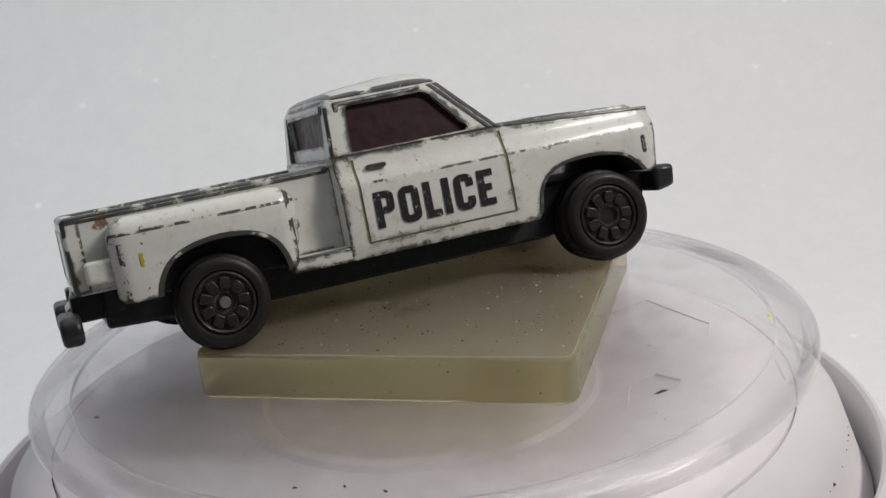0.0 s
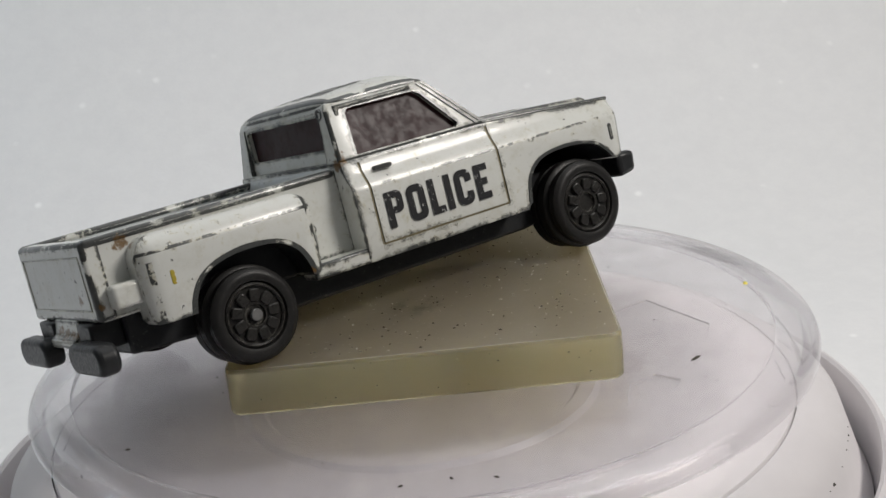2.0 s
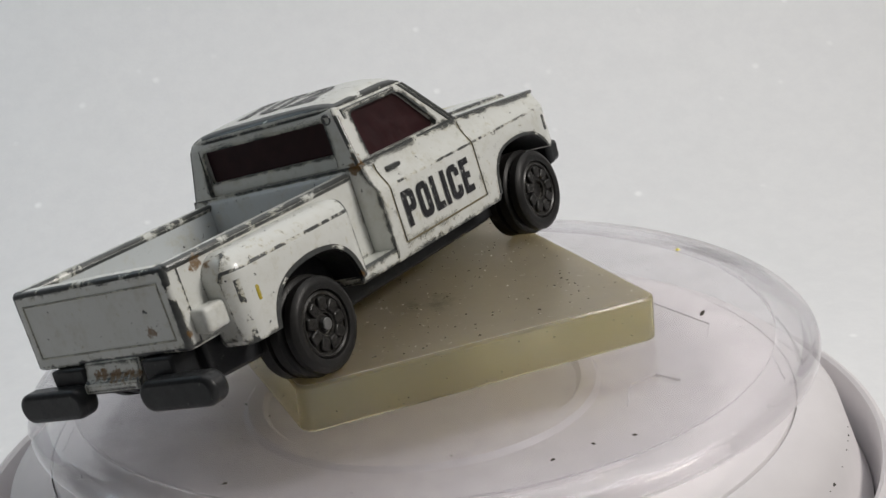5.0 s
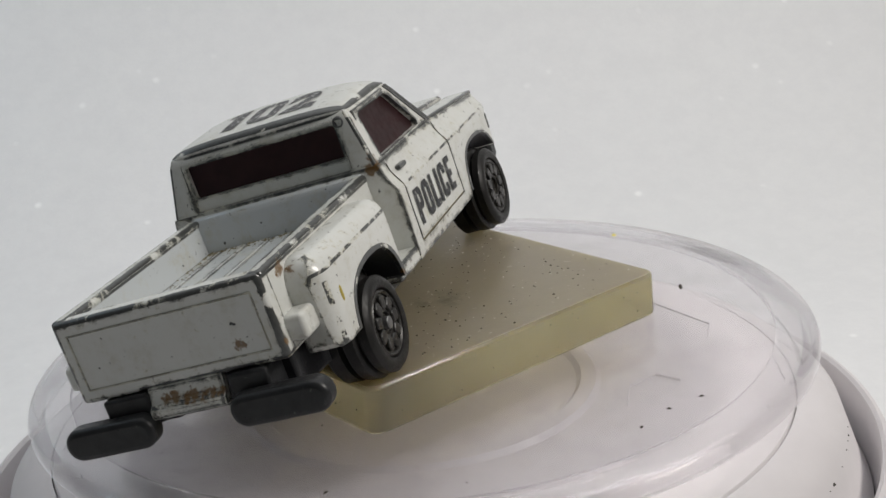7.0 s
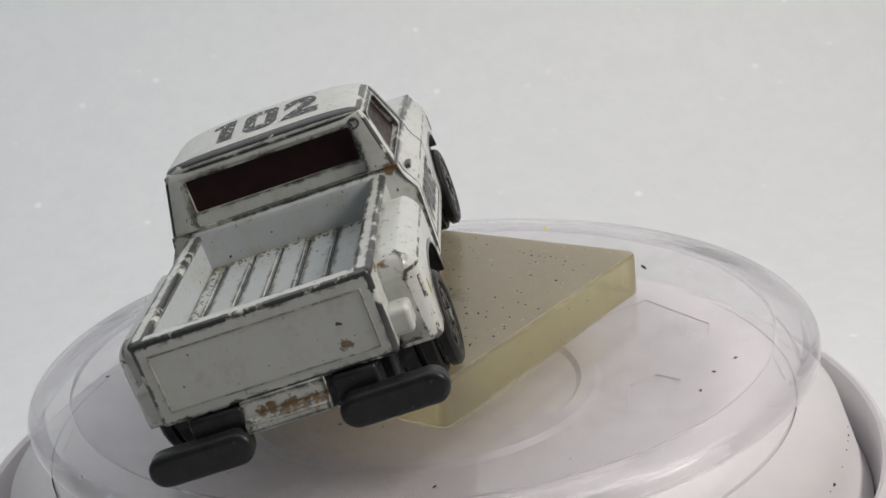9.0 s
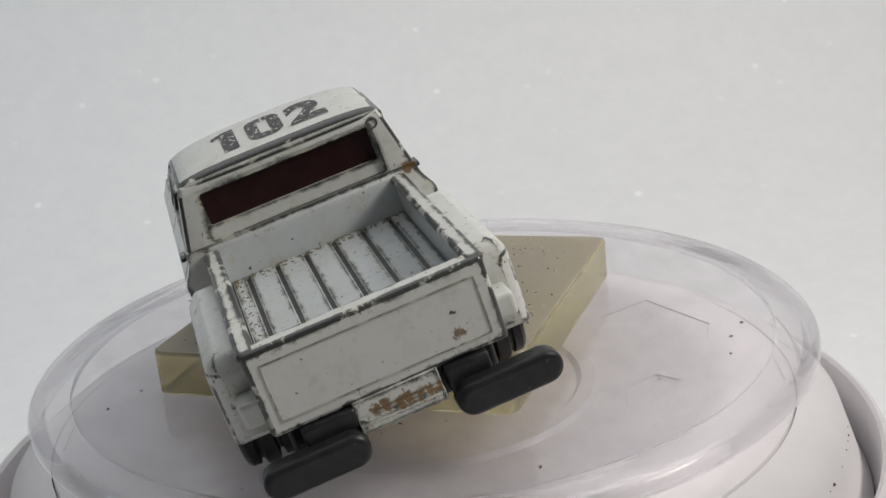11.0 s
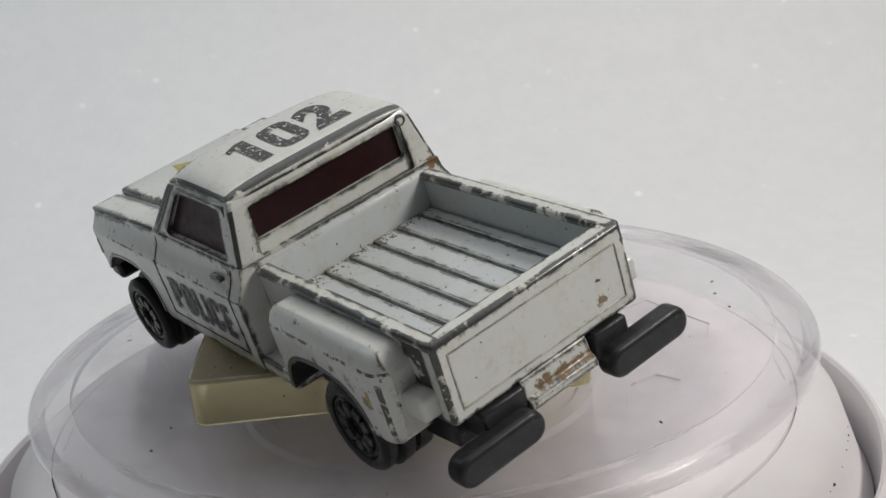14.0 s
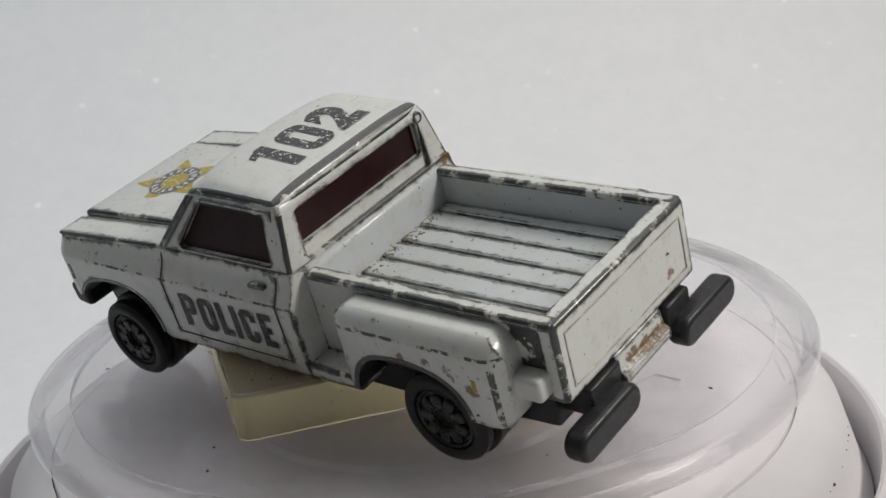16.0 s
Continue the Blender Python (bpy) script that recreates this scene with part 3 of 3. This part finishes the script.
    rear = prism(rounded(-9.8, 9.8, 14.65, 18.5, 0.3), -8, 0, "x")
    deep = prism(rounded(-10.3, 10.3, 13.1, 18.95, 0.3), -8, -4.35, "x")
    front = prism(rounded(-10.6, 10.6, 13.6, 18.6, 0.8), 4, 20, "x")
    shell = carve(softened(bm, 0.75, 4), [inside, side, rear, deep, front])
    for f in shell.faces:
        c = f.calc_center_median()
        if c.x < -2.9 and abs(c.y) < 10.9:
            f.material_index = 2
        elif c.z > 19.1:
            f.material_index = 0
    part("cab", shell, PILLAR, t)
    part("roof", build_roof(), [PAINT, WORN, LINE], t, "white roof with worn edges")
    pane = prism([(-3.8, 13.1), (-3.7, 18.85), (8.7, 18.85), (13.3, 13.1)], -11.2, 11.2)
    for v in pane.verts:
        v.co.y = math.copysign(lerp(CAB_Y, v.co.z) - 0.75, v.co.y)
    part("window_insert", pane, PANE, t, "dark maroon clear plastic window insert", bevel=0.2)
    for s in (-1, 1):
        part("drip_rail", prism([(-3.6, 12.9), (-2.9, 12.9), (-2.7, 18.9), (7.4, 19.1), (7.3, 19.5), (-3.3, 19.4)], s * 11.3, s * 12.1), BODY, t, bevel=0.12)
        part("door_handle", prism(rounded(-1.4, 1.0, 11.1, 11.65, 0.27), s * 13.8, s * 14.45), WORN, t, "worn door handle", bevel=0.12)

    hole = lathe([(0, 0.05), (0.42, 0.05), (0.5, 0.22), (0.62, 0.22), (0.68, 0.0), (0.68, -0.6), (0, -0.6)], 20, False)
    bmesh.ops.rotate(hole, matrix=Matrix.Rotation(-math.pi / 2, 3, "Y"), verts=hole.verts)
    bmesh.ops.translate(hole, vec=(-4.4, -10.5, 18.75), verts=hole.verts)
    part("rivet", hole, GREY_METAL, t, "small dark round rivet on the rear pillar")

    # load bed
    grooves = [-10.4, -8.35, -5.0, -1.65, 1.65, 5.0, 8.35, 10.4]
    for y0, y1 in zip(grooves, grooves[1:]):
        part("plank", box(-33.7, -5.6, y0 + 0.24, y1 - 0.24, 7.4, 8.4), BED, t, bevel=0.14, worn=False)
    part("bed_floor", box(-33.8, -5.2, -10.6, 10.6, 6.8, 7.95), GREY_METAL, t, "bare metal showing in the floor grooves")
    for s in (-1, 1):
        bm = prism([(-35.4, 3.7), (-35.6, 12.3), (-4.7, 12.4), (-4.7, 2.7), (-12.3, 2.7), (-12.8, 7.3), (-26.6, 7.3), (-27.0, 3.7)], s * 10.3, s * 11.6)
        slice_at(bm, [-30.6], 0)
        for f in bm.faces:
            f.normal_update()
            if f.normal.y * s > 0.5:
                # left rear recess: its shade painted in as worn dark metal
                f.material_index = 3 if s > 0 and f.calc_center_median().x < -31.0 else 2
        part("bed_side", bm, [BED_PAINT, WORN, PAINT, RAW_AND_SHADE], t, bevel=0.25, worn=False)
        part("bed_rail", box(-35.5, -5.2, s * 10.1, s * 11.9, 11.55, 12.5), BODY, t, bevel=0.45, segments=3)
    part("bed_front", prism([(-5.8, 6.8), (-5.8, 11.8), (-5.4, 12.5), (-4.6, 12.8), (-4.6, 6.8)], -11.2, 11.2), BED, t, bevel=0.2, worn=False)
    gate = box(-35.8, -33.6, -11.7, 11.7, 3.7, 12.4)
    tailgate = part("tailgate", gate, RAIL, t, "white tailgate with a panel line", bevel=0.5, segments=3)
    frame_line = bmesh.new()
    for y0, y1, z0, z1 in ((-10.4, 10.4, 10.75, 10.95), (-10.4, 10.4, 4.95, 5.15), (-10.4, -10.2, 5.1, 10.8), (10.2, 10.4, 5.1, 10.8)):
        bmesh.ops.create_cube(frame_line, size=1.0, matrix=Matrix.LocRotScale((-35.82, (y0 + y1) / 2, (z0 + z1) / 2), None, (0.16, y1 - y0, z1 - z0)))
    part("panel_line", frame_line, INTACT, tailgate, bevel=0.05, worn=False)
    part("plate_flap", prism([(-35.9, 4.0), (-36.2, 2.4), (-36.9, 1.9), (-36.9, 1.0), (-35.6, 0.9), (-34.8, 4.0)], -4.3, 4.1), BODY, t, "rusty white flap below the tailgate", bevel=0.15, worn=False)

    # rear wings
    poly = [(-30.8, 2.1), (-31.25, 2.7), (-31.4, 8.2)] + arc(-28.9, 8.9, 2.5, 170, 90, 6) + arc(-12.9, 8.7, 2.65, 88, 6, 6)
    poly += [(-10.7, 5.0), (-11.3, 2.5), (-11.7, 2.1)] + REAR_ARCH
    for s in (-1, 1):
        bm = slice_at(prism(poly, s * 11.2, s * 15.25), [7.8, 8.6, 9.2, 9.4, 9.75, 10.2, 10.6, 11.0, 11.25])
        slice_at(bm, [-31.0, -30.6, -30.0, -29.3, -12.4, -11.6, -11.0, -10.6], 0)
        for f in bm.faces:
            c = f.calc_center_median()
            f.normal_update()
            # rear arch: shadow on the inner faces painted with the black material
            if -26.8 < c.x < -12.5 and 2.3 < c.z < 7.1 and abs(f.normal.y) < 0.5:
                f.material_index = 2
        for v in bm.verts:
            if abs(v.co.y) > 13:
                up = max(0.0, v.co.z - 8.9)
                back = max(0.0, -29.2 - v.co.x, v.co.x + 12.6)
                v.co.y = s * (15.3 - 2.6 + math.sqrt(max(0.3, 2.6 ** 2 - up * up)) - 2.4 + math.sqrt(max(0.3, 2.4 ** 2 - back * back)))
        wear_band(bm, 9.4, 9.75)
        for f in bm.faces:
            c = f.calc_center_median()
            if (-30.6 < c.x < -30.0 and c.z < 8.6 or -11.6 < c.x < -11.0) and c.z > 4.0 and abs(c.y) > 13.5:
                f.material_index = 3
        part("rear_wing", softened(bm, 0.4), SHELL, t)
        knob = lathe([(0, 0.5), (0.45, 0.4), (0.6, 0.0), (0.6, -0.5), (0, -0.5)], 14, False)
        bmesh.ops.rotate(knob, matrix=Matrix.Rotation(math.pi / 2, 3, "Y"), verts=knob.verts)
        bmesh.ops.translate(knob, vec=(-10.6, s * 13.4, 6.7), verts=knob.verts)
        part("knob", knob, PAINT, t)
        part("tail_light", box(-34.3, -31.0, s * 11.3, s * 13.6, 4.7, 7.3), INTACT, t, bevel=0.5, segments=4)
        part("running_board", prism([(-12.0, 1.2), (-4.6, 1.2), (-4.6, 2.9), (-12.0, 2.9)], s * 11.2, s * 14.6), BODY, t, bevel=0.25)
        part("side_marker", prism(rounded(-28.5, -27.95, 5.7, 7.3, 0.25), s * 15.0, s * 15.36), GOLD, t, "yellowed side marker", bevel=0.1)

    # underside and bumpers
    part("wheel_well", box(-27.4, -12.2, -10.9, 10.9, 2.0, 7.25), PLASTIC_AND_SHADE, t, "dark wheel well", bevel=0.3)
    part("chassis", prism([(-33, -0.6), (-14, -1.6), (20, -1.6), (34, 0.2), (35.2, 4.4), (20, 5.0), (-33, 4.4)], -10.4, 10.4), PLASTIC_AND_SHADE, t, "black plastic chassis", bevel=0.4)
    bm = prism([(34.4, 1.2), (37.2, 1.6), (37.5, 4.3), (34.6, 4.5)], -13.6, 13.6)
    part("front_bumper", bm, PLASTIC_AND_SHADE, t, "worn black plastic front bumper", bevel=0.6)
    for y0, y1 in ((-15.3, -4.8), (3.8, 14.1)):
        bumper = part("rear_bumper", prism(rounded(y0, y1, -1.3, 2.0, 1.62, 8), -38.1, -35.7, "x"), PLASTIC_AND_SHADE, t, "rounded black plastic bumper pad", bevel=0.85, segments=4)
        mid = (y0 + y1) / 2
        part("arm", box(-36.4, -31.5, -9.2 if mid < 0 else 4.0, -4.9 if mid < 0 else 9.2, 0.6, 3.7), PLASTIC_AND_SHADE, t, bevel=0.3)

    # wheels
    def wheel(x, z, s, r, cap):
        hub = new("wheel")
        hub.parent = t
        hub.matrix_basis = pose(x * MM, 0, z * MM, -90 * s, 0, 0)
        prof = [(2.0, 9.4), (r - 0.6, 9.4), (r - 0.15, 9.8), (r - 0.15, 11.3), (r - 1.0, 11.5), (r - 1.0, 11.8), (r - 0.05, 12.0), (r, 13.2), (r - 0.25, 13.45), (r - 0.8, 13.55), (r - 0.8, 13.85), (r - 0.35, 14.0), (r - 0.35, 14.8), (r - 0.7, 15.2), (r - 1.2, 15.35), (r - 1.75, 15.2), (r - 1.95, 14.55), (1.3, 14.55), (1.3, 13.6), (0.0, 13.6), (0.0, 9.4)]
        part("tyre", lathe(prof, 56, False), TYRE, hub, "black plastic tyre")
        disc = lathe([(0, 14.6), (r - 1.95, 14.6), (r - 1.95, 15.0), (r - 2.15, 15.15), (r - 2.35, 15.0), (r - 2.4, 14.75), (1.75, 14.75), (1.6, 15.0), (1.2, 15.0), (1.1, 14.65 if cap else 13.8), (0, 14.65 if cap else 13.8)], 40, False)
        rim = part("rim", disc, HUBDARK, hub, "dark wheel face with round cut-outs")
        for k in range(9):
            a = 2 * math.pi * k / 9
            stud = prism(rounded(-0.62, 0.62, -0.72, 0.72, 0.35, 3), 14.7, 15.25, "z")
            bmesh.ops.rotate(stud, matrix=Matrix.Rotation(a + math.pi / 2, 3, "Z"), verts=stud.verts)
            bmesh.ops.translate(stud, vec=((r - 3.3) * math.cos(a), (r - 3.3) * math.sin(a), 0), verts=stud.verts)
            part("stud", stud, HUBDARK, rim, bevel=0.15)
        if cap:
            part("axle_end", lathe([(0, 15.4), (0.6, 15.4), (0.68, 15.3), (0.68, 14.8), (0, 14.8)], 20, False), STEEL, hub, "dull steel axle end")

    wheel(26.9, -0.15, -1, 5.6, False)
    wheel(25.1, -0.5, 1, 5.3, False)
    wheel(-20.4, -0.05, -1, 5.45, True)
    wheel(-22.9, 1.1, 1, 5.35, False)

    # print on doors, roof and bonnet
    for s in (-1, 1):
        bm = police_lettering(14.7, 4.2, 0.12)
        at = pose(5.9 * MM, s * 14.8 * MM, 6.3 * MM, 90, 0, 0 if s < 0 else 180)
        part("door_lettering", bm, INK, t, "black printed lettering", at=at)
    number = bmesh.new()
    one = bmesh.new()
    one.faces.new([one.verts.new((u, w, 0)) for u, w in ((-0.5, -3.4), (1.3, -3.4), (1.3, 3.4), (0.2, 3.4), (-1.4, 2.6), (-1.4, 1.6), (-0.5, 1.9))])
    one.normal_update()
    nought = bmesh.new()
    ring_glyph(nought, -2.05, 4.1, -3.4, 3.4, 1.5, 1.45)
    for bm, y in ((one, 4.9), (nought, 0.3), (lettering("2", 4.4, 6.8, 0.06, 0.0), -4.6)):
        bmesh.ops.triangulate(bm, faces=bm.faces)
        slice_at(slice_at(bm, [0.6 * k for k in range(-6, 7)], 0), [0.6 * k for k in range(-6, 7)], 1)
        for f in bm.faces:
            number.faces.new([number.verts.new((1.9 + v.co.y, y - v.co.x, roof_z(1.9 + v.co.y, y - v.co.x) + 0.05)) for v in f.verts])
        bm.free()
    bmesh.ops.remove_doubles(number, verts=number.verts, dist=0.0005)
    part("roof_number", number, INKWORN, t, "rubbed black printed number")
    star = bmesh.new()
    star.faces.new([star.verts.new(((6.0 if k % 2 == 0 else 2.9) * math.cos(radians(36 * k)), (6.0 if k % 2 == 0 else 2.9) * math.sin(radians(36 * k)), 0)) for k in range(10)])
    slope = pose(27.2 * MM, 0.7 * MM, 12.93 * MM, 0, 3.2, 14)
    badge = part("bonnet_star", star, GOLD, t, "worn yellow printed star with a grey ring", at=slope)
    ring = part("ring", lathe([(1.8, 0.02), (3.3, 0.02)], 40, False), INKGREY, badge)
    marks = bmesh.new()
    for k in range(16):
        a = radians(22.5 * k)
        bmesh.ops.create_cube(marks, size=1.0, matrix=Matrix.Translation((2.55 * math.cos(a), 2.55 * math.sin(a), 0.04)) @ Matrix.Rotation(a, 4, "Z") @ Matrix.Diagonal((0.75, 0.42, 0.02, 1)))
    part("marks", marks, INTACT, ring, "worn white printed marks")
    return t


TRUCK = build_truck()


def specks(name, spots, material, label, seed):
    """Small flat crumbs: (x, y, z, length, width, turn)."""
    rng = random.Random(seed)
    bm = bmesh.new()
    for x, y, z, a, b, turn in spots:
        ring = []
        for k in range(6):
            g = rng.uniform(0.7, 1.15)
            u, w = a / 2 * g * math.cos(k * math.pi / 3), b / 2 * g * math.sin(k * math.pi / 3)
            c, d = math.cos(turn), math.sin(turn)
            ring.append(bm.verts.new((x + c * u - d * w, y + d * u + c * w, z)))
        tip = bm.verts.new((x, y, z + min(a, b) * 0.45))
        for k in range(6):
            bm.faces.new((ring[k], ring[(k + 1) % 6], tip))
        bm.faces.new(ring[::-1])
    ob = new(name, to_mesh(name, bm, material))
    return tagged(ob, label, "dust", kind="stuff")


def scatter(seed, count, radius, z, sizes):
    rng = random.Random(seed)
    out = []
    for _ in range(count):
        q, a = radius * math.sqrt(rng.random()), rng.uniform(0, 2 * math.pi)
        big = rng.uniform(*sizes) * rng.choice((0.6, 0.8, 1.0, 1.5))
        out.append((q * math.cos(a), q * math.sin(a), z, big * rng.uniform(1, 2.2), big, rng.uniform(0, 3.1)))
    return out


def block_scatter(seed, count, sizes):
    rng = random.Random(seed)
    return [(rng.uniform(-20, 20), rng.uniform(-20, 20), 5.41, rng.uniform(*sizes) * rng.uniform(1, 2), rng.uniform(*sizes), rng.uniform(0, 3)) for _ in range(count)]


def side_scatter(seed, count):
    """Grains stuck to the four sides of the block."""
    rng = random.Random(seed)
    out = []
    for k in range(count):
        along, big = rng.uniform(-19.5, 19.5), rng.uniform(0.12, 0.34)
        x, y = ((21.6, along), (-21.6, along), (along, 21.6), (along, -21.6))[k % 4]
        out.append((x, y, rng.uniform(0.5, 4.9), big * rng.uniform(1, 1.6), big, rng.uniform(0, 3)))
    return out


PLATE_DUST = specks("dust_specks", scatter(3, 90, 40, 0.01, (0.12, 0.28)) + [(24.9, -24.0, 0.02, 2.1, 0.55, 0.45)], SPECK, "dark dust specks and a fibre on the clear plate", 1)
YELLOW_CRUMB = tagged(specks("yellow_crumb", [(41.5, -6.9, 0.06, 0.8, 0.7, 0.2)], YSPECK, "small yellow crumb on the clear plate", 2), kind="object")
BLOCK_DUST = specks("dust_specks", block_scatter(5, 240, (0.10, 0.32)) + side_scatter(21, 72), SPECK, "dark dust specks on the resin block", 3)
BLOCK_GRIT = specks("pale_grit", block_scatter(8, 150, (0.08, 0.22)), FOAM, "pale grit on the resin block", 4)

specks("dust_specks", [(50.2 * math.cos(radians(a)), 50.2 * math.sin(radians(a)), -11.3, g, g * 0.7, a) for a, g in ((-19.9, 0.5), (-24, 0.35), (-33.3, 0.8), (-17.5, 0.3), (-28.6, 0.35), (-21.5, 0.3), (-35, 0.3))], SPECK, "dust specks on the white collar", 6)


def bed_scatter(seed):
    """Crumbs gathered along the front and the left edge of the load bed."""
    rng = random.Random(seed)
    out = []
    for k in range(280):
        if k % 3:
            x, y = -6.0 - abs(rng.gauss(0, 0.9)), rng.uniform(-9.8, 9.8)
        else:
            x, y = rng.uniform(-30, -6), 9.9 - abs(rng.gauss(0, 0.8))
        big = rng.uniform(0.08, 0.32)
        out.append((x, y, 8.41, big * rng.uniform(1, 2), big, rng.uniform(0, 3)))
    return out


BED_DIRT = specks("dirt_crumbs", bed_scatter(11), GRIME, "brown dirt crumbs in the truck's load bed", 7)


def motions():
    for thing, rest in ((TRUCK, TRUCK_AT), (BED_DIRT, TRUCK_AT), (BLOCK, BLOCK_AT), (PLATE_DUST, pose(0, 0, 0)), (YELLOW_CRUMB, pose(0, 0, 0)), (BLOCK_DUST, BLOCK_AT), (BLOCK_GRIT, BLOCK_AT)):
        walk(thing, [(t, Matrix.Rotation(radians(a), 4, "Z") @ rest) for t, a in TURN])
    walk(PLATE, [(t, pose(0.0007, 0.0006, 0) @ Matrix.Rotation(radians(a), 4, "Z")) for t, a in TURN])


motions()
